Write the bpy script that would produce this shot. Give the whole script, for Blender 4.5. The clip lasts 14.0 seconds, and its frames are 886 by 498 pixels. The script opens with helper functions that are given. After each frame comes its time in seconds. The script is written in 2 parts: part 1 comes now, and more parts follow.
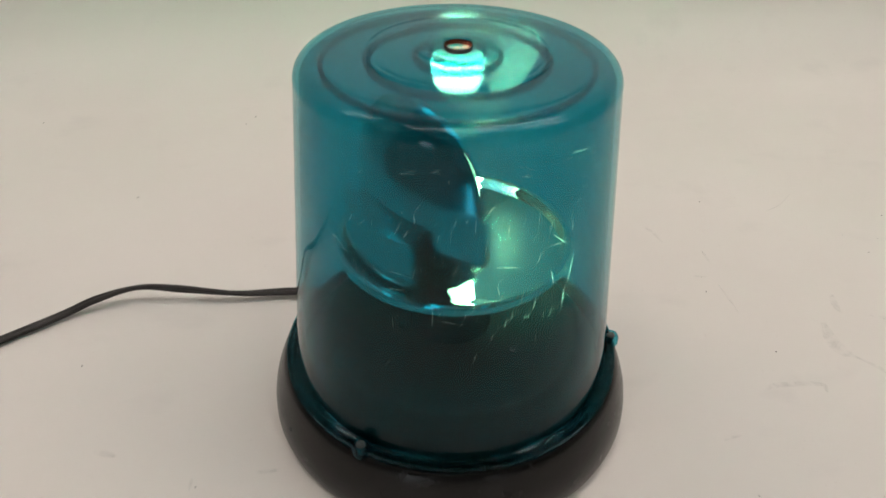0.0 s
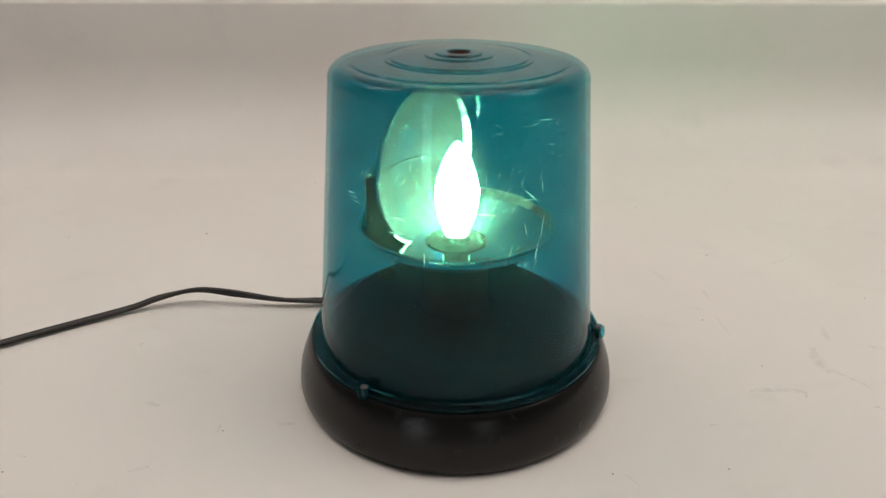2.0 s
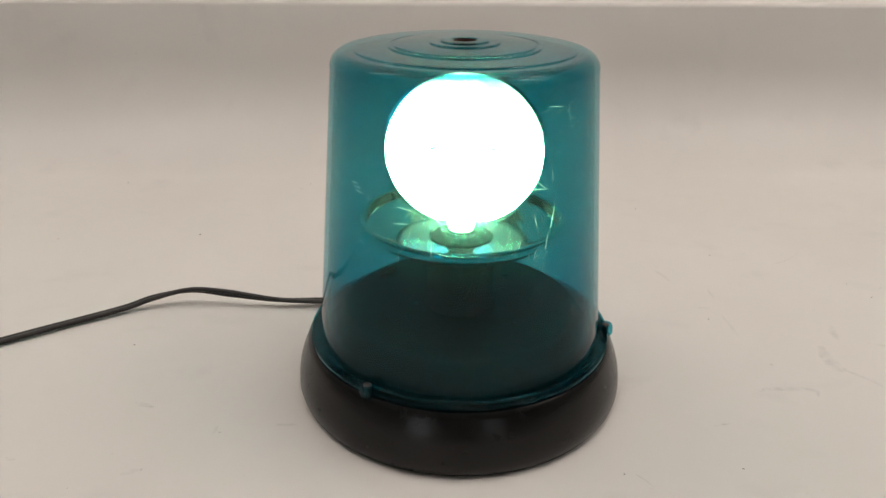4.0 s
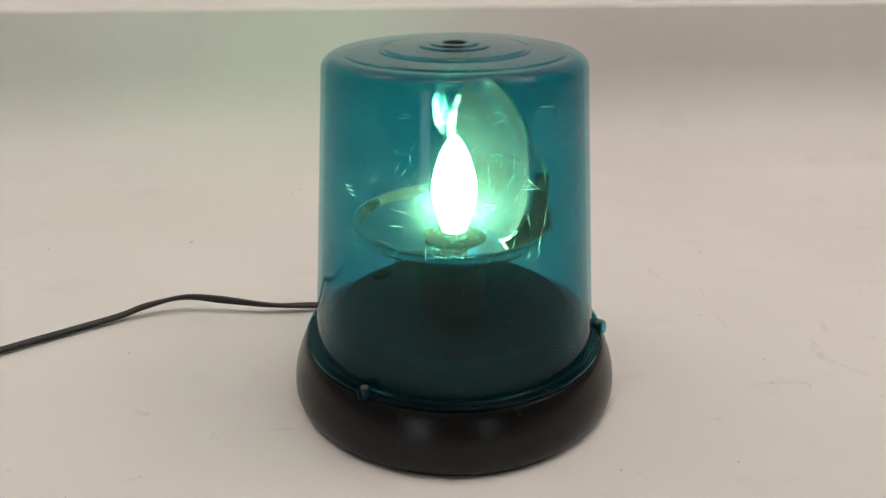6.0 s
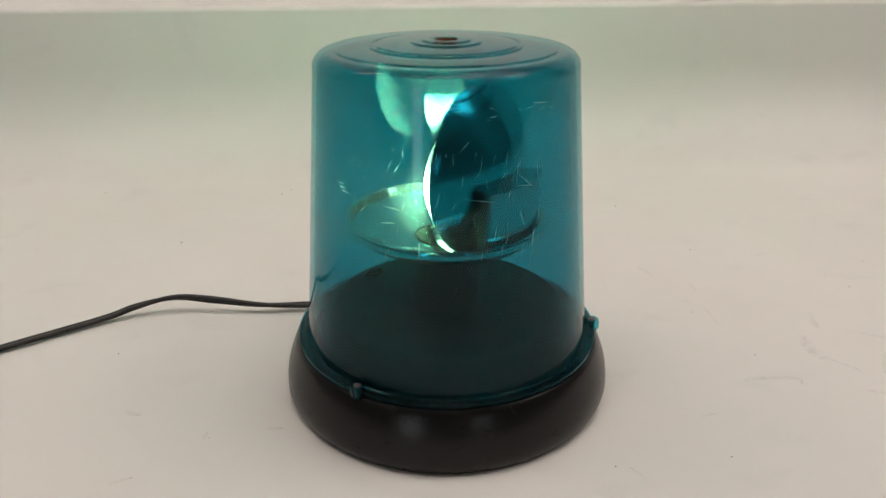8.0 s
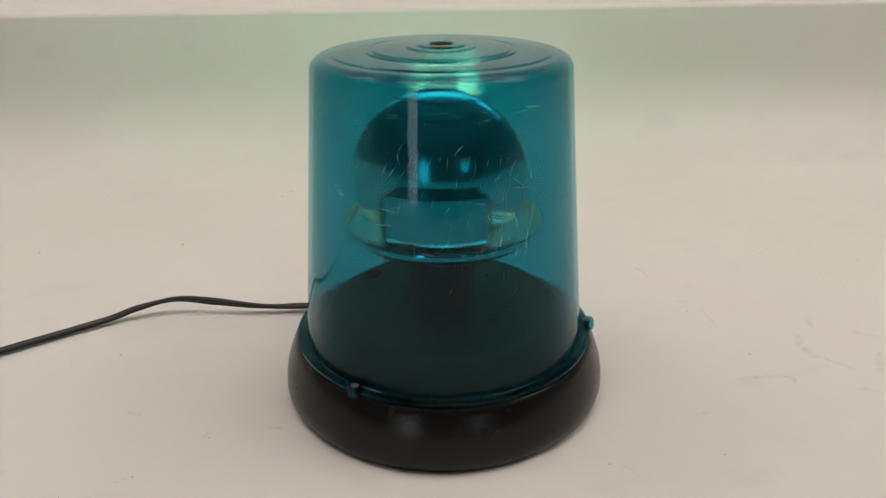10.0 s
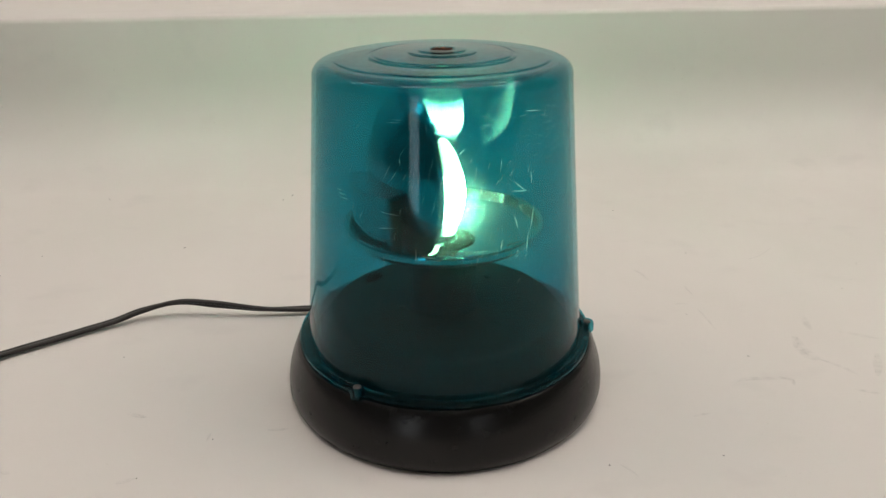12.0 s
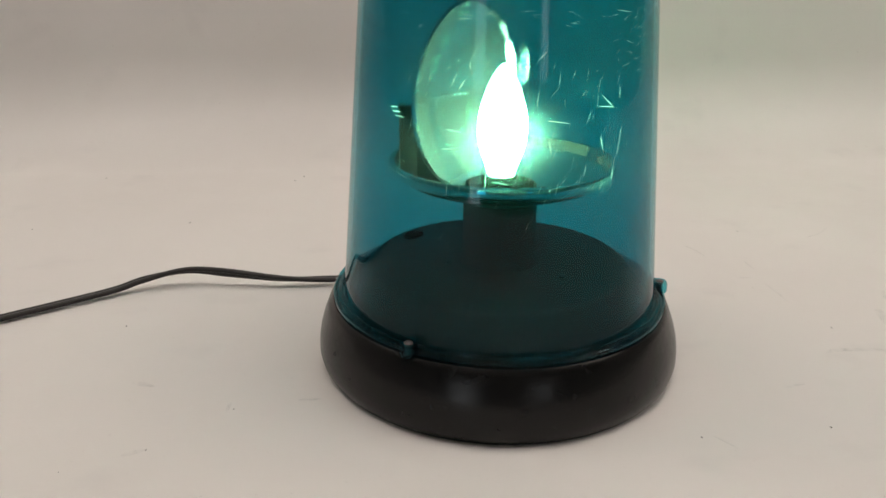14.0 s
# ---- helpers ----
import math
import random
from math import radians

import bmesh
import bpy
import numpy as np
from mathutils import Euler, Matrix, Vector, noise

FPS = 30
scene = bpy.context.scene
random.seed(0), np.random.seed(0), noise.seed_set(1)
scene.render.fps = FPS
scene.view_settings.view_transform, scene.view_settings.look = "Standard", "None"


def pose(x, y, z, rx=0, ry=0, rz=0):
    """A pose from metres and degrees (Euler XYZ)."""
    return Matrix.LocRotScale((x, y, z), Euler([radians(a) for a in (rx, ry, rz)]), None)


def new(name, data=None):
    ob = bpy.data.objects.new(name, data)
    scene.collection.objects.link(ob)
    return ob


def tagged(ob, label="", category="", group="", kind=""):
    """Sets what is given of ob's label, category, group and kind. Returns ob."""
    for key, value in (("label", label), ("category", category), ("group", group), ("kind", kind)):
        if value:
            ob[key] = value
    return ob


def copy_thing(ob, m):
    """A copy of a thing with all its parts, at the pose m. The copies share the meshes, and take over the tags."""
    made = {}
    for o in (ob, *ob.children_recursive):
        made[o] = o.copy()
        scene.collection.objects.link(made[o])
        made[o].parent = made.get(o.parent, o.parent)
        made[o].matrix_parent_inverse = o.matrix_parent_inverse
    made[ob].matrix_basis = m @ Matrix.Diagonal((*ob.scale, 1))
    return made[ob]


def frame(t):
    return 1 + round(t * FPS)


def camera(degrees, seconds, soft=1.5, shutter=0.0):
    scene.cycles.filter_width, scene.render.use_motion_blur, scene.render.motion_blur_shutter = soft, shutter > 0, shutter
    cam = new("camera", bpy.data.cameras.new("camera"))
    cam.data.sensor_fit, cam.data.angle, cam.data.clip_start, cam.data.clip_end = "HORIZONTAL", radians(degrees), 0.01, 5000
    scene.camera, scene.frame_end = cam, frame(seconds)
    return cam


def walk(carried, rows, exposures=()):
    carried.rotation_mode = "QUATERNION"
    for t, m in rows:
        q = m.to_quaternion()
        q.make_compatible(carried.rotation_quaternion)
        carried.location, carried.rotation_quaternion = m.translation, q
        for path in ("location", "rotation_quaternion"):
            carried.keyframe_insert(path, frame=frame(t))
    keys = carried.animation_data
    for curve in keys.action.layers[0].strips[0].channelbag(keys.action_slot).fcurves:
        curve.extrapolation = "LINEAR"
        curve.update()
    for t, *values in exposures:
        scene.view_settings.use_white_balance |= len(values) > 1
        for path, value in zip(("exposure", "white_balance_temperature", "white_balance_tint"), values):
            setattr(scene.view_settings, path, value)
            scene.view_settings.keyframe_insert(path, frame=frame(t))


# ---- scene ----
from math import cos, pi, sin

FOV = 59.96
PATH = [
    (0, pose(-0.0200, -0.2652, 0.2787, 53.833, -0.735, -2.848)),
    (0.2, pose(-0.0147, -0.2880, 0.2748, 55.260, -0.674, -1.530)),
    (0.5, pose(-0.0124, -0.3168, 0.2664, 58.886, -0.739, 0.132)),
    (1, pose(0.0003, -0.3406, 0.2621, 61.678, -0.265, 2.104)),
    (1.5, pose(0.0045, -0.3519, 0.2495, 64.113, -0.089, 2.820)),
    (2, pose(0.0106, -0.3535, 0.2425, 64.882, -0.226, 2.923)),
    (2.5, pose(0.0080, -0.3489, 0.2341, 65.420, -0.175, 2.571)),
    (3, pose(0.0036, -0.3468, 0.2319, 65.523, -0.376, 2.389)),
    (5.5, pose(0.0024, -0.3502, 0.2286, 66.200, -0.041, 1.344)),
    (6, pose(0.0008, -0.3503, 0.2303, 66.073, 0.220, 0.940)),
    (6.5, pose(0.0000, -0.3508, 0.2299, 66.119, 0.068, 0.727)),
    (7, pose(0.0013, -0.3518, 0.2296, 66.181, 0.380, 0.795)),
    (7.5, pose(-0.0012, -0.3507, 0.2292, 66.247, 0.244, 0.285)),
    (8, pose(-0.0008, -0.3504, 0.2279, 66.220, 0.188, 0.076)),
    (10.5, pose(0.0026, -0.3557, 0.2306, 66.311, 0.512, 0.148)),
    (11, pose(0.0010, -0.3560, 0.2295, 66.513, 0.451, -0.210)),
    (11.5, pose(0.0002, -0.3572, 0.2312, 66.598, 0.435, -0.407)),
    (12, pose(0.0016, -0.3581, 0.2315, 66.516, 0.502, 0.114)),
    (12.5, pose(-0.0016, -0.3578, 0.2311, 66.638, 0.315, -0.003)),
    (13, pose(-0.0076, -0.3528, 0.2269, 66.770, -0.031, -0.336)),
    (13.3, pose(-0.0133, -0.3500, 0.2188, 67.087, 0.074, 0.042)),
    (13.5, pose(-0.0230, -0.3456, 0.2067, 67.087, -0.010, -0.697)),
    (13.7, pose(-0.0249, -0.3383, 0.1953, 66.842, 0.080, -0.356)),
    (14, pose(-0.0305, -0.3280, 0.1768, 68.886, -0.313, -0.765)),
]

cam = camera(FOV, 14.0, soft=1.5, shutter=0.35)
walk(cam, PATH)

# ---- light: dim room, four ceiling fixtures overhead, two windows behind the camera, the bulb of the beacon ----
world = bpy.data.worlds.new("room_air")
scene.world = world
world.use_nodes = True
world.node_tree.nodes["Background"].inputs[0].default_value = (0.9, 0.93, 1.0, 1)
world.node_tree.nodes["Background"].inputs[1].default_value = 0.03
PANEL = 5.65
BULB = 440.0
TURN = 0.9214            # seconds for one turn of the reflector
BACK = 0.785            # a moment at which its back faces the camera
LEAD = ((0.0, 1.0, 2.6, 5.6, 7.0, 8.0, 12.3, 14.0), (1.0, 3.0, 6.5, 5.0, 7.0, 6.0, 2.0, 1.5))   # degrees by which the motor runs ahead of that
scene.view_settings.exposure = 0.0


# ---- materials ----
def material(name, colour=(0.5, 0.5, 0.5), rough=0.5, metal=0.0, spec=0.5):
    m = bpy.data.materials.new(name)
    m.use_nodes = True
    b = m.node_tree.nodes["Principled BSDF"]
    b.inputs["Base Color"].default_value = (*colour, 1)
    b.inputs["Roughness"].default_value = rough
    b.inputs["Metallic"].default_value = metal
    b.inputs["Specular IOR Level"].default_value = spec
    return m


def node(m, kind, **values):
    n = m.node_tree.nodes.new(kind)
    for key, v in values.items():
        n.inputs[key.replace("_", " ")].default_value = v
    return n


def join(m, a, b):
    m.node_tree.links.new(a, b)


def coords(m, scale=(1, 1, 1)):
    c = m.node_tree.nodes.new("ShaderNodeTexCoord")
    mp = node(m, "ShaderNodeMapping", Scale=scale)
    join(m, c.outputs["Object"], mp.inputs["Vector"])
    return mp.outputs["Vector"]


def grain(m, scale, detail=4.0, stretch=(1, 1, 1)):
    n = node(m, "ShaderNodeTexNoise", Scale=scale, Detail=detail)
    join(m, coords(m, stretch), n.inputs["Vector"])
    return n.outputs["Fac"]


def ramp(m, fac, low, high, a, b):
    r = m.node_tree.nodes.new("ShaderNodeValToRGB")
    r.color_ramp.elements[0].position, r.color_ramp.elements[1].position = low, high
    r.color_ramp.elements[0].color, r.color_ramp.elements[1].color = (*a, 1), (*b, 1)
    join(m, fac, r.inputs["Fac"])
    return r.outputs["Color"]


def mixed(m, fac, a, b, how="MIX"):
    x = m.node_tree.nodes.new("ShaderNodeMix")
    x.data_type, x.blend_type = "RGBA", how
    for value, socket in ((fac, x.inputs[0]), (a, x.inputs[6]), (b, x.inputs[7])):
        if isinstance(value, (int, float)):
            socket.default_value = value
        elif isinstance(value, tuple):
            socket.default_value = (*value, 1)
        else:
            join(m, value, socket)
    return x.outputs[2]


def bumped(m, fac, strength, distance):
    b = node(m, "ShaderNodeBump", Strength=strength, Distance=distance)
    join(m, fac, b.inputs["Height"])
    join(m, b.outputs["Normal"], m.node_tree.nodes["Principled BSDF"].inputs["Normal"])


def principled(m, key):
    return m.node_tree.nodes["Principled BSDF"].inputs[key]


def counter_material():
    m = material("worn_white_laminate", rough=0.42, spec=0.35)
    cloud = ramp(m, grain(m, 5.0, 5), 0.35, 0.7, (0.735, 0.70, 0.672), (0.775, 0.742, 0.715))
    stain = ramp(m, grain(m, 17.0, 8, (1, 1.6, 1)), 0.60, 0.78, (0, 0, 0), (0.35, 0.35, 0.35))
    speck = ramp(m, grain(m, 420.0, 2), 0.70, 0.78, (0, 0, 0), (0.3, 0.3, 0.3))
    c = mixed(m, stain, cloud, (0.60, 0.575, 0.56))
    join(m, mixed(m, speck, c, (0.55, 0.50, 0.47)), principled(m, "Base Color"))
    join(m, ramp(m, grain(m, 30.0, 6), 0.3, 0.7, (0.36,) * 3, (0.52,) * 3), principled(m, "Roughness"))
    bumped(m, grain(m, 900.0, 3), 0.05, 0.0004)
    return m


def plastic_material(name, low, high, rough, bump, scale, spec=0.4):
    m = material(name, rough=rough, spec=spec)
    join(m, ramp(m, grain(m, 60.0, 6), 0.3, 0.75, low, high), principled(m, "Base Color"))
    join(m, ramp(m, grain(m, 200.0, 4), 0.3, 0.7, (rough - 0.03,) * 3, (rough + 0.04,) * 3), principled(m, "Roughness"))
    bumped(m, grain(m, scale, 3), bump, 0.0006)
    return m


def clear_material(name, tint):
    """Tinted clear plastic: what lies behind shows through it, and it has a gloss that grows towards the rim."""
    m = bpy.data.materials.new(name)
    m.use_nodes = True
    tree = m.node_tree
    tree.nodes.remove(tree.nodes["Principled BSDF"])
    see = node(m, "ShaderNodeBsdfTransparent")
    tone = ramp(m, grain(m, 25.0, 5), 0.3, 0.7, tuple(c * 0.97 for c in tint), tint)
    join(m, tone, see.inputs["Color"])
    gloss = node(m, "ShaderNodeBsdfGlossy", Roughness=0.04)
    gloss.distribution = "BECKMANN"
    join(m, ramp(m, grain(m, 110.0, 6), 0.3, 0.75, (0.015,) * 3, (0.045,) * 3), gloss.inputs["Roughness"])
    facing = node(m, "ShaderNodeLayerWeight", Blend=0.5)
    power = tree.nodes.new("ShaderNodeMath")
    power.operation = "POWER"
    join(m, facing.outputs["Facing"], power.inputs[0])
    power.inputs[1].default_value = 5.0
    scale = tree.nodes.new("ShaderNodeMath")
    scale.operation = "MULTIPLY_ADD"
    join(m, power.outputs[0], scale.inputs[0])
    scale.inputs[1].default_value, scale.inputs[2].default_value = 0.95, 0.024
    body = tree.nodes.new("ShaderNodeMixShader")
    join(m, scale.outputs[0], body.inputs[0])
    join(m, see.outputs[0], body.inputs[1])
    join(m, gloss.outputs[0], body.inputs[2])
    # a trace of haze from age, also imitating the glare round the bulb
    haze = node(m, "ShaderNodeBsdfTranslucent", Color=(0.16, 0.82, 0.80, 1))
    both = tree.nodes.new("ShaderNodeMixShader")
    both.inputs[0].default_value = 0.0006
    join(m, body.outputs[0], both.inputs[1])
    join(m, haze.outputs[0], both.inputs[2])
    # fine wear that spreads light, set so that it imitates a halo of bloom
    spread = node(m, "ShaderNodeBsdfRefraction", Color=(0.30, 0.82, 0.86, 1), Roughness=0.5, IOR=1.5)
    worn = tree.nodes.new("ShaderNodeMixShader")
    worn.inputs[0].default_value = 0.009
    join(m, both.outputs[0], worn.inputs[1])
    join(m, spread.outputs[0], worn.inputs[2])
    join(m, worn.outputs[0], tree.nodes["Material Output"].inputs["Surface"])
    return m


def glow_material(name, colour, strength):
    m = bpy.data.materials.new(name)
    m.use_nodes = True
    tree = m.node_tree
    tree.nodes.remove(tree.nodes["Principled BSDF"])
    e = node(m, "ShaderNodeEmission", Color=(*colour, 1), Strength=strength)
    join(m, e.outputs[0], tree.nodes["Material Output"].inputs["Surface"])
    return m


def bulb_material(name, colour, low, high, middle, reach):
    """Frosted bulb glass, brightest round the filament and dimmer towards its tip and its foot."""
    m = glow_material(name, colour, high)
    tree = m.node_tree
    split = tree.nodes.new("ShaderNodeSeparateXYZ")
    place = tree.nodes.new("ShaderNodeTexCoord")
    join(m, place.outputs["Object"], split.inputs[0])
    away = tree.nodes.new("ShaderNodeMath")
    away.operation = "SUBTRACT"
    join(m, split.outputs["Z"], away.inputs[0])
    away.inputs[1].default_value = middle
    size = tree.nodes.new("ShaderNodeMath")
    size.operation = "ABSOLUTE"
    join(m, away.outputs[0], size.inputs[0])
    fall = tree.nodes.new("ShaderNodeMapRange")
    fall.interpolation_type = "SMOOTHERSTEP"
    join(m, size.outputs[0], fall.inputs["Value"])
    fall.inputs["From Min"].default_value, fall.inputs["From Max"].default_value = 0.0, reach
    fall.inputs["To Min"].default_value, fall.inputs["To Max"].default_value = high, low
    lamp = [n for n in tree.nodes if "Strength" in n.inputs.keys() or "Emission Strength" in n.inputs.keys()][0]
    key = "Strength" if "Strength" in lamp.inputs.keys() else "Emission Strength"
    join(m, fall.outputs["Result"], lamp.inputs[key])
    return m


def scuff_material():
    m = bpy.data.materials.new("scratched_plastic")
    m.use_nodes = True
    tree = m.node_tree
    tree.nodes.remove(tree.nodes["Principled BSDF"])
    a = node(m, "ShaderNodeBsdfTranslucent", Color=(0.5, 0.85, 0.85, 1))
    b = node(m, "ShaderNodeBsdfDiffuse", Color=(0.35, 0.6, 0.6, 1))
    c = node(m, "ShaderNodeBsdfTransparent", Color=(0.3, 0.9, 0.9, 1))
    x, y = tree.nodes.new("ShaderNodeMixShader"), tree.nodes.new("ShaderNodeMixShader")
    x.inputs[0].default_value, y.inputs[0].default_value = 0.12, 0.52
    join(m, a.outputs[0], x.inputs[1]), join(m, b.outputs[0], x.inputs[2])
    join(m, x.outputs[0], y.inputs[1]), join(m, c.outputs[0], y.inputs[2])
    join(m, y.outputs[0], tree.nodes["Material Output"].inputs["Surface"])
    return m


LAMINATE = counter_material()
BASE_BLACK = plastic_material("grained_black_plastic", (0.0034, 0.0033, 0.0032), (0.0062, 0.0060, 0.0058), 0.24, 0.12, 900.0, 0.32)
INNER_BLACK = plastic_material("matt_black_plastic", (0.006, 0.006, 0.006), (0.012, 0.0115, 0.011), 0.6, 0.03, 500.0)
CORD_BLACK = plastic_material("black_cord_rubber", (0.010, 0.0085, 0.008), (0.020, 0.017, 0.016), 0.42, 0.15, 300.0)
TEAL = clear_material("teal_clear_plastic", (0.27, 0.702, 0.768))


def chrome_material(name, hazy, rings=0.0):
    """Bright metallised plastic with a trace of satin haze; rings: depth of the turning marks round its axis."""
    m = bpy.data.materials.new(name)
    m.use_nodes = True
    tree = m.node_tree
    tree.nodes.remove(tree.nodes["Principled BSDF"])
    bright = node(m, "ShaderNodeBsdfGlossy", Color=(0.86, 0.86, 0.84, 1))
    bright.distribution = "BECKMANN"
    join(m, ramp(m, grain(m, 90.0, 5), 0.3, 0.75, (0.016,) * 3, (0.04,) * 3), bright.inputs["Roughness"])
    dents = node(m, "ShaderNodeBump", Strength=0.05, Distance=0.0010)
    join(m, grain(m, 60.0, 3), dents.inputs["Height"])
    last = dents
    if rings:
        wave = node(m, "ShaderNodeTexWave", Scale=190.0, Distortion=1.5, Detail=2.0)
        wave.wave_type, wave.rings_direction = "RINGS", "Z"
        join(m, coords(m), wave.inputs["Vector"])
        last = node(m, "ShaderNodeBump", Strength=rings, Distance=0.0004)
        join(m, wave.outputs["Fac"], last.inputs["Height"])
        join(m, dents.outputs["Normal"], last.inputs["Normal"])
    join(m, last.outputs["Normal"], bright.inputs["Normal"])
    satin = node(m, "ShaderNodeBsdfGlossy", Color=(0.90, 0.93, 0.95, 1), Roughness=0.6)
    both = tree.nodes.new("ShaderNodeMixShader")
    both.inputs[0].default_value = hazy
    join(m, bright.outputs[0], both.inputs[1])
    join(m, satin.outputs[0], both.inputs[2])
    join(m, both.outputs[0], tree.nodes["Material Output"].inputs["Surface"])
    return m


BACK_CHROME = material("dull_chrome_back", (0.75, 0.75, 0.74), 0.19, 1.0)
CHROME = chrome_material("chromed_plastic", 0.0018, 0.05)
SATIN = chrome_material("satin_silver_plastic", 0.005)
STEEL = material("dull_screw_steel", (0.10, 0.095, 0.09), 0.45, 1.0)
CAP = material("dull_brass", (0.10, 0.07, 0.03), 0.5, 1.0)
SOCKET_BROWN = plastic_material("dark_brown_socket", (0.0006, 0.0005, 0.0005), (0.0014, 0.0011, 0.001), 0.8, 0.1, 400.0, 0.0)
BRACKET = plastic_material("dull_brown_bracket", (0.010, 0.007, 0.005), (0.020, 0.013, 0.010), 0.6, 0.1, 300.0, 0.15)
BROWN = material("dark_brown_hole_edge", (0.02, 0.008, 0.006), 0.8, 0.0, 0.1)
SCUFF = scuff_material()
DAYLIGHT = glow_material("pale_daylight", (0.93, 0.97, 1.0), 2.7)
FILAMENT = bulb_material("lit_bulb_glass", (1.2, 0.56, 0.25), 0.06 * BULB, 2.5 * BULB, 0.104, 0.016)
DIFFUSER = glow_material("lit_lamp_diffuser", (1.0, 0.91, 0.835), PANEL)
PAINT = plastic_material("matt_white_wall_paint", (0.74, 0.73, 0.70), (0.79, 0.78, 0.75), 0.7, 0.1, 250.0)
WHITE_PAINT = plastic_material("bright_white_wall_paint", (0.84, 0.83, 0.80), (0.88, 0.87, 0.84), 0.6, 0.05, 250.0)
# grey chosen to dim the bounce from walls out of view
GREY_PAINT = plastic_material("matt_grey_wall_paint", (0.30, 0.29, 0.28), (0.36, 0.35, 0.34), 0.7, 0.1, 250.0)
ROOM_FLOOR = plastic_material("grey_floor_vinyl", (0.28, 0.27, 0.26), (0.36, 0.35, 0.33), 0.5, 0.1, 120.0)


def smudge_material():
    m = material("grey_scuff_mark", (0.45, 0.43, 0.42), 0.6)
    tree = m.node_tree
    clear = node(m, "ShaderNodeBsdfTransparent")
    mask = ramp(m, grain(m, 260.0, 5, (1, 1, 1)), 0.35, 0.75, (0.0,) * 3, (0.15,) * 3)
    both = tree.nodes.new("ShaderNodeMixShader")
    join(m, mask, both.inputs[0])
    join(m, clear.outputs[0], both.inputs[1])
    join(m, tree.nodes["Principled BSDF"].outputs[0], both.inputs[2])
    join(m, both.outputs[0], tree.nodes["Material Output"].inputs["Surface"])
    return m


SMUDGE = smudge_material()
GRIT = material("dark_grit", (0.07, 0.055, 0.05), 0.8)


# ---- mesh helpers ----
def part(name, bm, mat, parent=None, label="", crease=35):
    bmesh.ops.recalc_face_normals(bm, faces=bm.faces)
    for f in bm.faces:
        f.smooth = True
    for e in bm.edges:
        if len(e.link_faces) == 2 and e.calc_face_angle(0) > radians(crease):
            e.smooth = False
    mesh = bpy.data.meshes.new(name)
    bm.to_mesh(mesh)
    bm.free()
    mesh.materials.append(mat)
    ob = new(name, mesh)
    ob.parent = parent
    if label:
        ob["label"] = label
    return ob


def turned(profile, steps=128, closed=False, start=0.0, sweep=360.0):
    """A body turned about z from (radius, height) pairs."""
    bm = bmesh.new()
    full = sweep >= 360
    rings = []
    for i in range(steps if full else steps + 1):
        a = radians(start + sweep * i / steps)
        rings.append([bm.verts.new((r * cos(a), r * sin(a), z)) for r, z in profile])
    n = len(profile)
    for i in range(steps):
        a, b = rings[i], rings[(i + 1) % len(rings)]
        for j in range(n if closed else n - 1):
            k = (j + 1) % n
            bm.faces.new((a[j], b[j], b[k], a[k]))
    if not full and closed:
        bm.faces.new(rings[0]), bm.faces.new(rings[-1])
    bmesh.ops.remove_doubles(bm, verts=bm.verts, dist=1e-6)
    return bm


def box(sx, sy, sz, at=(0, 0, 0), bevel=0.0):
    bm = bmesh.new()
    bmesh.ops.create_cube(bm, size=1, matrix=Matrix.Translation(at) @ Matrix.Diagonal((sx, sy, sz, 1)))
    if bevel:
        bmesh.ops.bevel(bm, geom=bm.edges[:], offset=bevel, segments=3, affect="EDGES", profile=0.5)
    return bm


def arc(cx, cz, r, a0, a1, n):
    return [(cx + r * cos(radians(a0 + (a1 - a0) * i / n)), cz + r * sin(radians(a0 + (a1 - a0) * i / n))) for i in range(n + 1)]


def smooth_line(points, per=8):
    """Points of a smooth line through the given ones (Catmull-Rom)."""
    p = [Vector(v) for v in points]
    p = [2 * p[0] - p[1]] + p + [2 * p[-1] - p[-2]]
    out = []
    for i in range(1, len(p) - 2):
        for k in range(per):
            t = k / per
            out.append(0.5 * (2 * p[i] + (p[i + 1] - p[i - 1]) * t + (2 * p[i - 1] - 5 * p[i] + 4 * p[i + 1] - p[i + 2]) * t * t
                              + (3 * p[i] - p[i - 1] - 3 * p[i + 1] + p[i + 2]) * t ** 3))
    return out + [p[-2]]


def tube(bm, line, radius, sides=10):
    rings = []
    for i, c in enumerate(line):
        d = (line[min(i + 1, len(line) - 1)] - line[max(i - 1, 0)]).normalized()
        u = d.cross(Vector((0, 0, 1))).normalized()
        v = u.cross(d)
        rings.append([bm.verts.new(c + radius * (u * cos(2 * pi * k / sides) + v * sin(2 * pi * k / sides))) for k in range(sides)])
    for a, b in zip(rings, rings[1:]):
        for k in range(sides):
            bm.faces.new((a[k], a[(k + 1) % sides], b[(k + 1) % sides], b[k]))
    bm.faces.new(rings[0]), bm.faces.new(rings[-1])


# ---- the room and the counter ----
WALL_TURN = radians(4.0)
BACK_Y = 0.42           # face of the splash
SPLASH = 0.145          # its height


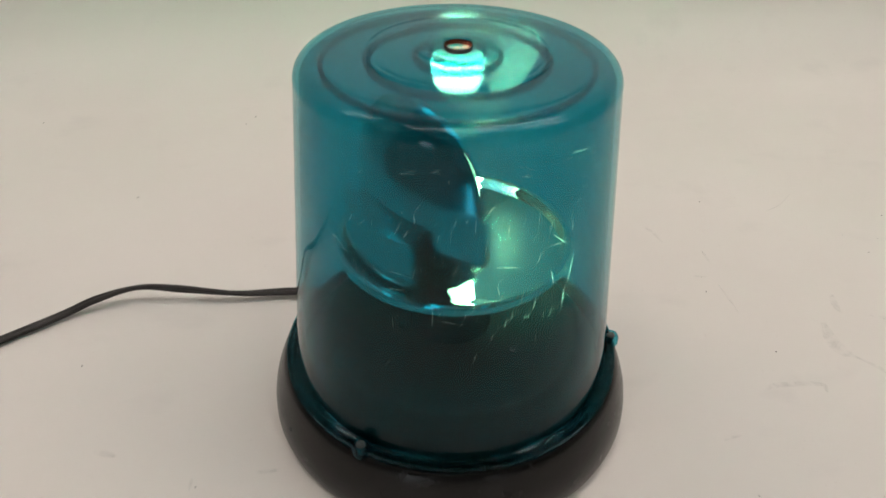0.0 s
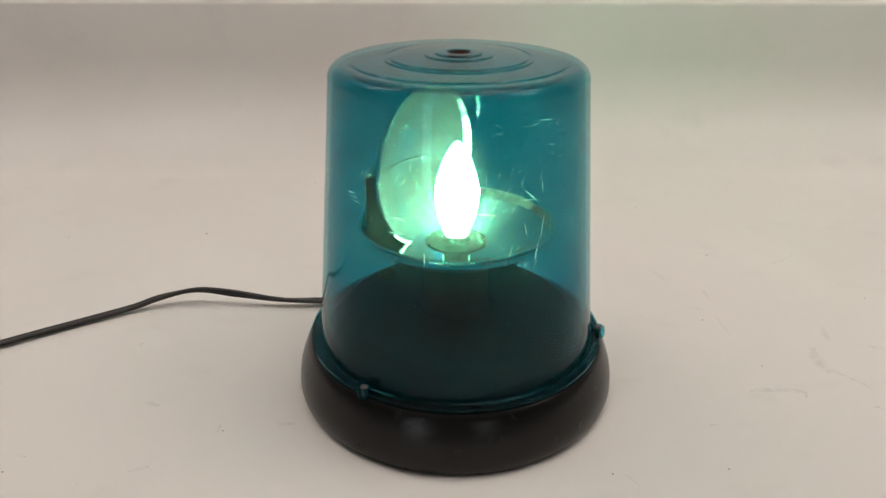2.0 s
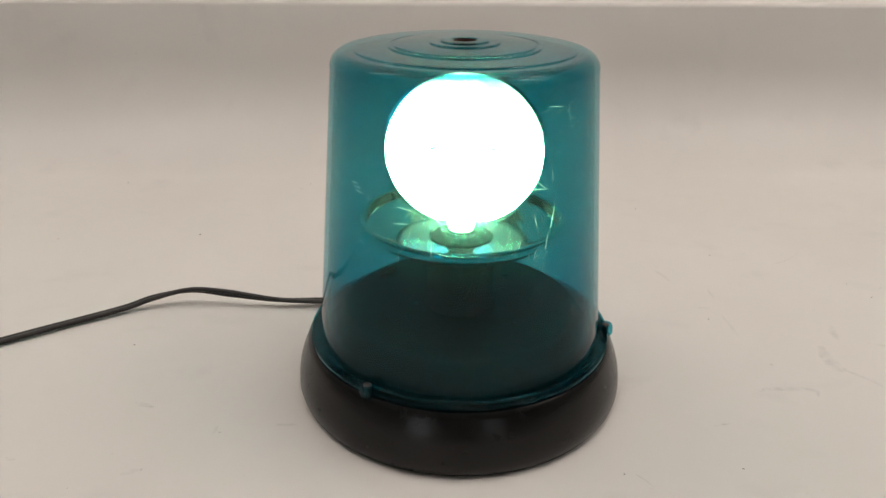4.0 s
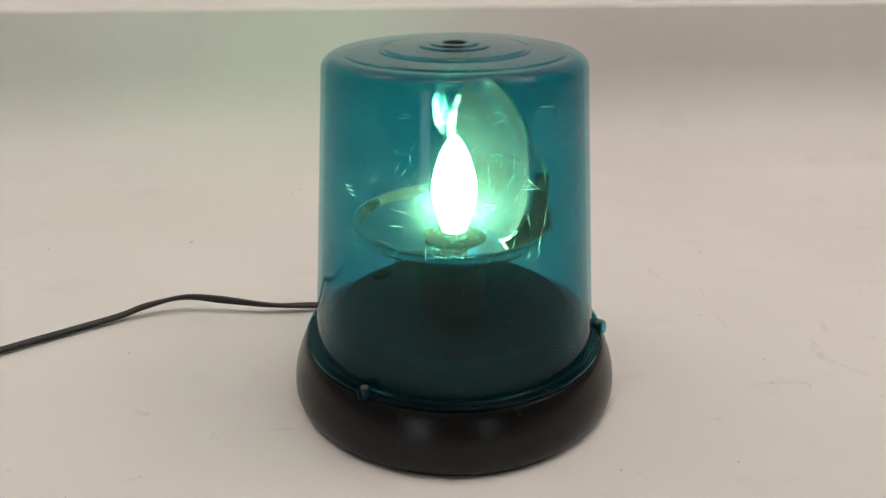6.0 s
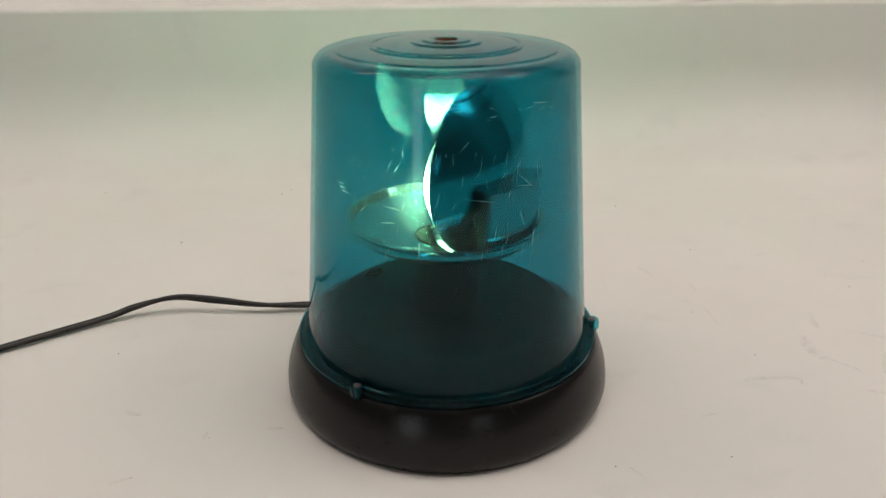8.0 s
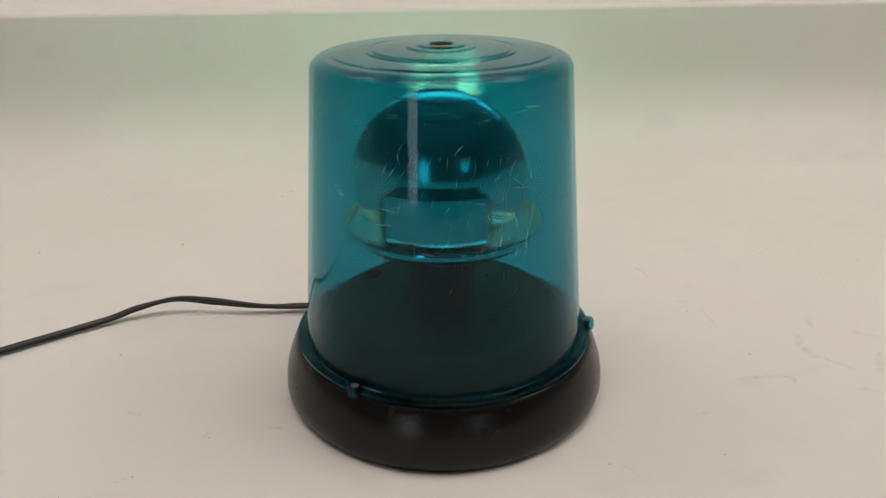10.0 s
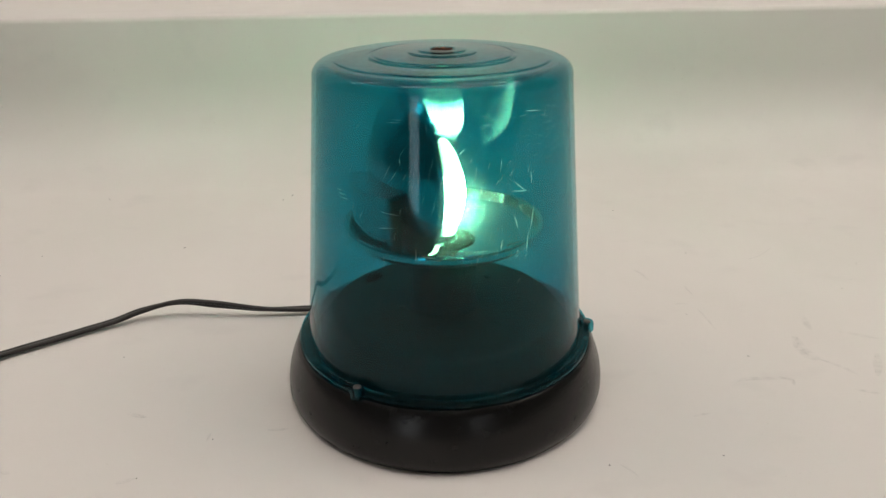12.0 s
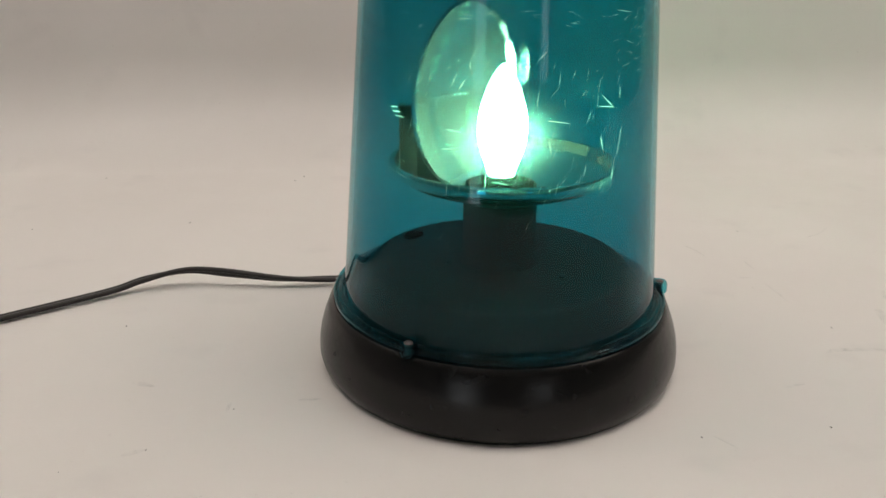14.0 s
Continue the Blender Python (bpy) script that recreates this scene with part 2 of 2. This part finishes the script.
def counter():
    front = [(-0.62, -0.04)] + arc(-0.60, -0.02, 0.02, 180, 90, 6)
    cove = arc(BACK_Y - 0.09, 0.09, 0.09, -90, 0, 14)
    top = arc(BACK_Y + 0.005, SPLASH - 0.005, 0.005, 180, 90, 5) + [(BACK_Y + 0.42, SPLASH), (BACK_Y + 0.42, -0.04)]
    bm = bmesh.new()
    profile = front + cove + top
    ends = [[bm.verts.new((x, y, z)) for y, z in profile] for x in (-1.6, 1.6)]
    for j in range(len(profile)):
        k = (j + 1) % len(profile)
        bm.faces.new((ends[0][j], ends[1][j], ends[1][k], ends[0][k]))
    bm.faces.new(ends[0]), bm.faces.new(ends[1])
    ob = part("countertop", bm, LAMINATE)
    ob.rotation_euler.z = WALL_TURN
    return tagged(ob, "worn off-white laminate countertop with coved rise to a raised ledge", "countertop", kind="structure")


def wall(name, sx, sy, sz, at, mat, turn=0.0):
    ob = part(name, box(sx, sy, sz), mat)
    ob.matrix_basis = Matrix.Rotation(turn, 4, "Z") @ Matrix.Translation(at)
    return tagged(ob, {WHITE_PAINT: "bright white painted plain surface, out of view", GREY_PAINT: "unseen plain wall, matt grey to dim its bounce", ROOM_FLOOR: "grey vinyl room floor"}[mat], "floor" if mat is ROOM_FLOOR else "wall", kind="structure")


counter()
# unseen wall behind the ledge, whitened to brighten the dome top's reflection
wall("wall_north", 5.2, 0.1, 2.7, (0, BACK_Y + 0.472, 0.4), WHITE_PAINT, WALL_TURN)
# unseen walls and floor close the room; grey cuts their bounced light
wall("wall_south", 2.35, 0.1, 2.7, (0.025, -3.4, 0.4), GREY_PAINT)
wall("wall_south_east", 1.0, 0.1, 2.7, (2.1, -3.4, 0.4), GREY_PAINT)
wall("wall_south_west", 0.75, 0.1, 2.7, (-2.125, -3.4, 0.4), GREY_PAINT)
wall("wall_over_window", 0.6, 0.1, 0.85, (-1.45, -3.4, 1.325), GREY_PAINT)
wall("wall_under_window", 0.6, 0.1, 0.15, (-1.45, -3.4, -0.875), GREY_PAINT)
wall("wall_over_small_window", 0.4, 0.1, 0.9, (1.4, -3.4, 1.30), GREY_PAINT)
wall("wall_under_small_window", 0.4, 0.1, 1.1, (1.4, -3.4, -0.40), GREY_PAINT)
wall("wall_west", 0.1, 5.2, 2.7, (-2.4, -1.0, 0.4), GREY_PAINT)
wall("wall_east", 0.1, 5.2, 2.7, (2.4, -1.0, 0.4), GREY_PAINT)
wall("floor", 5.2, 5.2, 0.06, (0, -1.0, -0.93), ROOM_FLOOR)
tagged(part("ceiling", box(5.2, 5.2, 0.1, (0, -1.0, 1.78)), PAINT), "matt white painted ceiling", "ceiling", kind="structure")
# unseen cabinet body added under the counter, no wall stands here
wall("cabinet_under_counter", 3.1, 0.9, 0.86, (0, -0.10, -0.472), WHITE_PAINT, WALL_TURN)


def window(name, x, z, wide, tall):
    """A window in the south wall with bright daylight behind it."""
    top = tagged(new(name), "narrow window in white frame with daylight behind", "window", kind="structure")
    for side in (-1, 1):
        part("frame_post", box(0.02, 0.06, tall, (side * (wide / 2 - 0.011), 0, 0), 0.004), PAINT, top)
        part("frame_rail", box(wide - 0.044, 0.06, 0.02, (0, 0, side * (tall / 2 - 0.012)), 0.004), PAINT, top)
    top.location = (x, -3.4, z)
    sky = part("backdrop", box(wide + 0.4, 0.02, tall + 0.6, (x, -3.62, z)), DAYLIGHT)
    tagged(sky, "bright pale daylight outside the window", "daylight", kind="structure")


window("window_1", -1.45, 0.05, 0.6, 1.7)
window("window_2", 1.4, 0.5, 0.4, 0.7)


def ceiling_light():
    top = tagged(new("ceiling_light"), "white fluorescent ceiling light with lit diffuser", "ceiling light", "ceiling lights")
    part("housing", box(1.24, 0.36, 0.05, (0, 0, 0.025), 0.006), PAINT, top)
    part("diffuser", box(1.19, 0.31, 0.02, (0, 0, -0.012), 0.005), DIFFUSER, top, "lit white diffuser")
    return top


lamp = ceiling_light()
lamp.location = (-1.3, 0.30, 1.678)
for x, y in ((0.75, 0.22), (-0.05, -0.30), (1.45, -0.30)):
    copy_thing(lamp, pose(x, y, 1.678))


# ---- the beacon ----
def wall_radius(z):
    return 0.0707 + (0.0600 - 0.0707) * (z - 0.034) / 0.130


def dome_profile():
    outer = [(0.0752, 0.0312), (0.0757, 0.0320), (0.0757, 0.0332), (0.0752, 0.0337), (0.0746, 0.0335), (0.0742, 0.0330), (0.0736, 0.0330),
             (0.0732, 0.0336), (0.0730, 0.0343), (0.0724, 0.0345), (0.0717, 0.0343), (0.0714, 0.0338), (0.0708, 0.0338)]
    outer += [(wall_radius(z), z) for z in (0.0345, 0.05, 0.07, 0.09, 0.11, 0.13, 0.15, 0.160, 0.1645)]
    outer += arc(0.0532, 0.1652, 0.0068, 5, 88, 18)
    outer += [(0.0503, 0.1722), (0.0498, 0.1728), (0.0491, 0.1729), (0.0346, 0.1731), (0.0342, 0.1737), (0.0336, 0.1738), (0.0331, 0.1735),
              (0.0320, 0.1735), (0.0315, 0.1741), (0.0308, 0.1742), (0.0162, 0.1744), (0.0157, 0.1750), (0.0150, 0.1751), (0.0112, 0.1751),
              (0.0107, 0.1757), (0.0100, 0.1758), (0.0060, 0.1758), (0.0053, 0.1754), (0.0052, 0.1740)]
    inner = [(0.0060, 0.1733), (0.0152, 0.1732), (0.0164, 0.1722), (0.0308, 0.1720), (0.0342, 0.1712), (0.0486, 0.1709), (0.0498, 0.1702), (0.0528, 0.1700)] + arc(0.0530, 0.1652, 0.0046, 80, 5, 6)
    inner += [(wall_radius(z) - 0.0022, z) for z in (0.160, 0.15, 0.13, 0.11, 0.09, 0.07, 0.05, 0.036)]
    inner += [(0.0688, 0.0318), (0.0700, 0.0312)]
    return outer + inner


def beacon():
    top = tagged(new("rotating_beacon"), "teal rotating beacon lamp with black base, lit, on the countertop", "beacon lamp")
    base = [(0.060, 0.0), (0.0790, 0.0), (0.0808, 0.0008), (0.0822, 0.0030), (0.0830, 0.0065), (0.0828, 0.0110), (0.0820, 0.0160),
            (0.0806, 0.0208), (0.0790, 0.0250), (0.0776, 0.0284), (0.0766, 0.0301), (0.0758, 0.0308), (0.0690, 0.0308), (0.0680, 0.0280), (0.060, 0.0280)]
    part("base", turned(base, 160, True), BASE_BLACK, top, "grained black plastic base ring")
    plinth = [(0.0, 0.0285), (0.0676, 0.0285), (0.0670, 0.0320), (0.0640, 0.0375), (0.0590, 0.0440), (0.0575, 0.0452), (0.0555, 0.0456), (0.0, 0.0456)]
    part("plinth", turned(plinth, 128), INNER_BLACK, top, "matt black motor cover")
    part("column", turned([(0.0, 0.0457), (0.0180, 0.0457), (0.0172, 0.0475), (0.0165, 0.0490), (0.0165, 0.0755), (0.0, 0.0755)], 64), INNER_BLACK, top)
    for x, y in ((-0.0222, -0.005), (0.024, 0.030), (0.026, -0.022)):
        head = turned([(0.0, 0.0455), (0.0016, 0.0455), (0.0016, 0.0462), (0.0011, 0.0466), (0.0, 0.0466)], 14)
        bmesh.ops.translate(head, verts=head.verts, vec=(x, y, 0))
        part("cover_screw", head, STEEL, top)
    # dark raised block added in place of a shaded opening in the cover
    dark_block = turned([(0.0, 0.0400), (0.0062, 0.0400), (0.0062, 0.0470), (0.0050, 0.0480), (0.0, 0.0480)], 24)
    bmesh.ops.scale(dark_block, vec=(1.0, 0.6, 1.0), verts=dark_block.verts)
    bmesh.ops.transform(dark_block, matrix=Matrix.Translation((-0.0395, 0.0300, -0.0008)) @ Matrix.Rotation(radians(51), 4, "Z"), verts=dark_block.verts)
    part("recess_block", dark_block, SOCKET_BROWN, top, "dark block in place of an opening near the cord entry")
    part("socket", turned([(0.0, 0.0780), (0.0146, 0.0780), (0.0146, 0.0817), (0.0130, 0.0823), (0.0072, 0.0824), (0.0070, 0.0842), (0.0, 0.0842)], 48), SOCKET_BROWN, top)
    part("bulb_cap", turned([(0.0, 0.0835), (0.0056, 0.0835), (0.0058, 0.0846), (0.0060, 0.0852), (0.0, 0.0853)], 40), CAP, top, "dull brass bulb cap")
    bulb = [(0.0, 0.0854), (0.0061, 0.0854), (0.0067, 0.0875), (0.0079, 0.0915), (0.0092, 0.0955), (0.0104, 0.1010), (0.0108, 0.1060), (0.0105, 0.1110), (0.0094, 0.1170),
            (0.0074, 0.1235), (0.0050, 0.1285), (0.0028, 0.1318), (0.0012, 0.1334), (0.0, 0.1338)]
    part("bulb", turned(bulb, 48), FILAMENT, top, "lit flame-shaped bulb")
    dome = part("dome", turned(dome_profile(), 192, True), TEAL, top, "scratched clear teal plastic dome", crease=8.5)
    for a in (-122.0, -2.6, 117.5):
        m = Matrix.Rotation(radians(a), 4, "Z")
        ear = turned([(0.0016, 0.0305), (0.0035, 0.0305), (0.0038, 0.0318), (0.0036, 0.0348), (0.0031, 0.0358), (0.0021, 0.0358), (0.0016, 0.0346)], 24, True)
        bmesh.ops.translate(ear, verts=ear.verts, vec=(0.0748, 0, 0))
        ear2 = part("screw_lug", ear, TEAL, dome)
        ear2.matrix_basis = m
        head = turned([(0.0, 0.0306), (0.0013, 0.0306), (0.0013, 0.0345), (0.0019, 0.0348), (0.0018, 0.0357), (0.0012, 0.0362), (0.0, 0.0363)], 16)
        bmesh.ops.translate(head, verts=head.verts, vec=(0.0748, 0, 0))
        part("screw", head, STEEL, dome, "small dull steel screw").matrix_basis = m
    part("hole_edge", turned([(0.0052, 0.1738), (0.0052, 0.1755), (0.0049, 0.1755), (0.0048, 0.1738)], 40, True), BROWN, dome, "dark brown edge of the vent hole")

    # rings added under the moulded steps, their tinted faces imitate dark refraction bands
    for r0, r1, z in ((0.0488, 0.0506, 0.1700), (0.0316, 0.0346, 0.1709), (0.0146, 0.0168, 0.1719), (0.0092, 0.0106, 0.1730)):
        ring = [(r0, z), (r0 + 0.0003, z - 0.0009), (r1 - 0.0003, z - 0.0009), (r1, z), (r1 - 0.0004, z + 0.0002), (r0 + 0.0004, z + 0.0002)]
        part("darkening_ring", turned(ring, 96, True), TEAL, dome)
        part("darkening_ring", turned([(r, h - 0.0012) for r, h in ring], 96, True), TEAL, dome)
    tray = [(0.0165, 0.0762), (0.0440, 0.0880), (0.0458, 0.0886), (0.0484, 0.0890), (0.0495, 0.0896), (0.0497, 0.0920), (0.0492, 0.0930), (0.0480, 0.0933),
            (0.0470, 0.0929), (0.0462, 0.0905), (0.0452, 0.0870), (0.0440, 0.0852), (0.0425, 0.0845), (0.0160, 0.0814), (0.0160, 0.0762)]
    turntable = part("turntable", turned(tray, 96, True), SATIN, top, "chromed rotating tray")
    part("tray_underside", turned([(0.0166, 0.0750), (0.0440, 0.0868), (0.0455, 0.0880), (0.0440, 0.0874), (0.0166, 0.0757)], 64, True), INNER_BLACK, turntable)
    # dished reflector: a shallow bowl that stands upright on the tray, opening across the axis
    R, focus, off, high = 0.0388, 0.0224, 0.0186, 0.1187
    depth = R * R / (4 * focus)
    inner = [(R * i / 14, depth - (R * i / 14) ** 2 / (4 * focus)) for i in range(15)]
    outer = [(r * 1.01, z + 0.0012) for r, z in inner]
    rim = [(R + 0.0016, -0.0004), (R + 0.0018, -0.0012), (R + 0.0004, -0.0014)]
    bowl = turned(inner[::-1] + outer + rim, 72)
    bmesh.ops.remove_doubles(bowl, verts=bowl.verts, dist=1e-6)
    dish = part("reflector", bowl, CHROME, turntable, "chromed dished reflector")
    dish.data.materials.append(BACK_CHROME)
    for f in dish.data.polygons:
        if f.normal.z > 0.05 and f.center.z > 0.0:
            f.material_index = 1
    dish.matrix_basis = Matrix.Translation((off, 0, high)) @ Matrix.Rotation(pi / 2, 4, "Y")
    plate = [(0.0438, 0.0846), (0.0450, 0.0870), (0.0450, 0.1150), (0.0438, 0.1150)]
    part("bracket", turned(plate, 20, True, -31, 62), BACK_CHROME, turntable, "curved chromed bracket behind the reflector")
    part("bracket_shelf", turned([(0.0345, 0.1152), (0.0450, 0.1152), (0.0450, 0.1163), (0.0345, 0.1163)], 20, True, -31, 62), BACK_CHROME, turntable)
    part("bracket_lining", turned([(0.0424, 0.0852), (0.0436, 0.0852), (0.0436, 0.1148), (0.0424, 0.1148)], 20, True, -31, 62), BRACKET, turntable, "brown inner face of the bracket")
    for side in (-1, 1):
        end = box(0.0080, 0.0016, 0.0300, (0.0408, 0, 0.1000), 0.0003)
        part("bracket_end", end, BRACKET, turntable, "dark folded end of the bracket").matrix_basis = Matrix.Rotation(radians(side * 32.3), 4, "Z")
    return turntable, dome


turntable, dome = beacon()


PLAIN = ((-134.5, 123.9, 4.2, 2), (-133.2, 122.3, 5.0, 1), (-131.8, 120.7, 5.2, -3), (-111.9, 111.5, 6.9, 6), (-110.6, 118.0, 7.4, -6),
         (-53.8, 130.6, 5.3, -88), (-53.7, 113.1, 10.6, -103), (-56.4, 102.9, 8.3, -101), (-67.7, 103.8, 4.7, -103), (-61.3, 112.5, 6.4, -77),
         (-59.7, 125.8, 7.4, -7), (-59.1, 127.5, 7.8, -41), (-52.4, 158.1, 8.1, -7), (-83.1, 144.3, 3.8, -136), (-95.5, 100.3, 5.8, -10),
         (-100.1, 101.2, 6.0, -92), (-106.2, 140.3, 3.3, -86), (-108.7, 134.2, 3.5, -121), (-159.2, 143.8, 7.6, -133), (-77.3, 121.6, 8.1, -9))


def scratches(dome):
    """Short pale scratches on the outside of the dome, some added to imitate glow."""
    rng = random.Random(5)
    bm = bmesh.new()

    def stroke(az, z, length, lean, width):
        n = 4
        side = []
        for i in range(n + 1):
            s = (i / n - 0.5) * length
            zz = z + s * sin(lean)
            r = wall_radius(zz) + 0.00012
            a = az + s * cos(lean) / r
            w = width * (1 - abs(2 * i / n - 1) * 0.7)
            da, dz = -sin(lean) * w / r, cos(lean) * w
            side.append((bm.verts.new((r * cos(a - da), r * sin(a - da), zz - dz)), bm.verts.new((r * cos(a + da), r * sin(a + da), zz + dz))))
        for p, q in zip(side, side[1:]):
            bm.faces.new((p[0], q[0], q[1], p[1]))

    # the plainest ones: azimuth, height and length in millimetres, lean
    for az, z, length, lean in PLAIN:
        stroke(radians(az), z / 1000, length / 1000, radians(lean), 0.00016)
    # clusters: azimuth, height, spread, count, lean
    # the first three add strokes that imitate the beam's hazy glow and glare
    for az, z, sa, sz, count, lean in ((-92, 0.118, 18, 0.018, 60, 74), (-43, 0.148, 9, 0.010, 16, 30), (-150, 0.145, 7, 0.010, 20, 75), (-62, 0.112, 12, 0.020, 46, 75), (-48, 0.150, 9, 0.008, 26, 5), (-40, 0.128, 12, 0.02, 16, 60),
                                       (-132, 0.103, 3, 0.004, 5, -30), (-95, 0.157, 30, 0.002, 26, 0), (-75, 0.096, 18, 0.004, 8, 82), (-150, 0.12, 12, 0.03, 14, 80),
                                       (-60, 0.09, 5, 0.010, 12, 78), (-105, 0.13, 14, 0.015, 16, 60), (90, 0.11, 70, 0.03, 30, 60)):
        for _ in range(count):
            zz = z + rng.gauss(0, sz)
            if 0.05 < zz < 0.160:
                stroke(radians(az + rng.gauss(0, sa)), zz, rng.uniform(0.0008, 0.0065) ** 1.0, radians(rng.gauss(lean, 13)), rng.uniform(0.00002, 0.00008))
    ob = part("scuffing_and_glow", bm, SCUFF, dome, "pale scratches in the plastic, some added for glow")
    ob["kind"] = "stuff"


scratches(dome)


def power_cord():
    line = smooth_line([(-0.70, -0.36, 0.0028), (-0.50, -0.175, 0.0028), (-0.34, -0.048, 0.0028), (-0.2553, 0.0202, 0.0028), (-0.2310, 0.0390, 0.0028), (-0.2050, 0.0580, 0.0034),
                        (-0.1900, 0.0660, 0.0065), (-0.1680, 0.0720, 0.0095), (-0.1435, 0.0715, 0.0080), (-0.1138, 0.0705, 0.0050), (-0.0860, 0.0725, 0.0040),
                        (-0.0640, 0.0690, 0.0060), (-0.0500, 0.0580, 0.0090)], 8)
    top = tagged(new("power_cord"), "black flat twin power cord lying on the countertop", "power cord")
    n = len(line) - 1
    for side in (-1, 1):
        strand = []
        for i, c in enumerate(line):
            d = (line[min(i + 1, n)] - line[max(i - 1, 0)]).normalized()
            u = d.cross(Vector((0, 0, 1))).normalized()
            turn = radians(78) * max(0.0, 1 - abs(i / n - 0.66) / 0.16) if i / n > 0.5 else 0.0
            w = u * cos(turn) + Vector((0, 0, 1)) * sin(turn)
            strand.append(c + w * side * 0.00125)
        bm = bmesh.new()
        tube(bm, strand, 0.00145)
        part("strand", bm, CORD_BLACK, top)
    return top


power_cord()


# ---- marks and grit on the counter ----
def ribbon(bm, pts, width, z):
    line = smooth_line([(x, y, z) for x, y in pts], 6)
    side = []
    for i, c in enumerate(line):
        d = (line[min(i + 1, len(line) - 1)] - line[max(i - 1, 0)]).normalized()
        u = d.cross(Vector((0, 0, 1))) * width * (0.35 + 0.65 * sin(pi * i / (len(line) - 1)))
        side.append((bm.verts.new(c - u), bm.verts.new(c + u)))
    for p, q in zip(side, side[1:]):
        bm.faces.new((p[0], q[0], q[1], p[1]))


RUBS = (
    ([(0.2235, 0.0635), (0.2211, 0.0549), (0.2208, 0.0480)], 0.0022),
    ([(0.2075, 0.0400), (0.2058, 0.0258), (0.2078, 0.0171), (0.2118, 0.0147)], 0.0042),
    ([(0.2098, 0.0159), (0.2206, 0.0052), (0.2249, -0.0017)], 0.0012),
    ([(0.2191, 0.1506), (0.2323, 0.1585), (0.2447, 0.1719)], 0.0006),
    ([(0.1618, 0.1086), (0.1632, 0.0943)], 0.0008),
    ([(0.1609, 0.0746), (0.1627, 0.0613), (0.1635, 0.0499)], 0.0008),
    ([(0.1471, 0.0833), (0.1567, 0.0824)], 0.0008),
    ([(0.0802, -0.0751), (0.0836, -0.0786), (0.0866, -0.0832)], 0.0006),
    ([(0.1567, -0.0077), (0.1638, -0.0050), (0.1851, -0.0052), (0.1864, -0.0107)], 0.0016),
    ([(0.2364, 0.0451), (0.2558, 0.0369)], 0.0016),
)
STREAKS = (
    ([(0.2164, -0.0157), (0.2279, -0.0199)], 0.0014),
    ([(0.2466, 0.0204), (0.2350, -0.0029)], 0.0025),
    ([(0.1247, -0.0384), (0.1341, -0.0356)], 0.0008),
    ([(0.1325, 0.1361), (0.1375, 0.1267), (0.1400, 0.1177)], 0.0012),
    ([(-0.1150, -0.0564), (-0.1147, -0.0498)], 0.0008),
    ([(-0.1617, -0.0333), (-0.1513, -0.0367)], 0.0016),
    ([(-0.2030, -0.0774), (-0.1983, -0.0790)], 0.0012),
    ([(-0.1469, -0.0861), (-0.1395, -0.0824)], 0.0014),
    ([(-0.0870, -0.0478), (-0.0774, -0.0470)], 0.0012),
    ([(0.1818, 0.1925), (0.1852, 0.1891)], 0.0006),
)


def marks():
    bm = bmesh.new()
    for pts, w in RUBS + STREAKS:
        ribbon(bm, pts, w, 0.0003)
    tagged(part("scuff_marks", bm, SMUDGE), "faint grey scuff marks rubbed on the countertop", "scuff marks", kind="stuff")


marks()


def grit():
    rng = random.Random(11)
    bm = bmesh.new()
    for _ in range(55):
        x, y = rng.uniform(-0.33, 0.36), rng.uniform(-0.16, 0.30)
        if math.hypot(x, y) < 0.09:
            continue
        r = rng.uniform(0.00015, 0.00045)
        bmesh.ops.create_icosphere(bm, subdivisions=1, radius=r, matrix=Matrix.Translation((x, y, r * 0.4)) @ Matrix.Rotation(rng.random() * 3, 4, "Z") @ Matrix.Diagonal((rng.uniform(1, 2.2), 1, 0.5, 1)))
    tagged(part("grit", bm, GRIT), "scattered dark specks of grit on the countertop", "grit", kind="stuff")


grit()


# ---- what moves ----
def motions():
    rows = []
    for i in range(0, 14 * FPS + 1):
        t = i / FPS
        lead = float(np.interp(t, *LEAD))
        rows.append((t, pose(0, 0, 0, 0, 0, -90 - 360 * (t - BACK) / TURN - lead)))
    walk(turntable, rows)


motions()
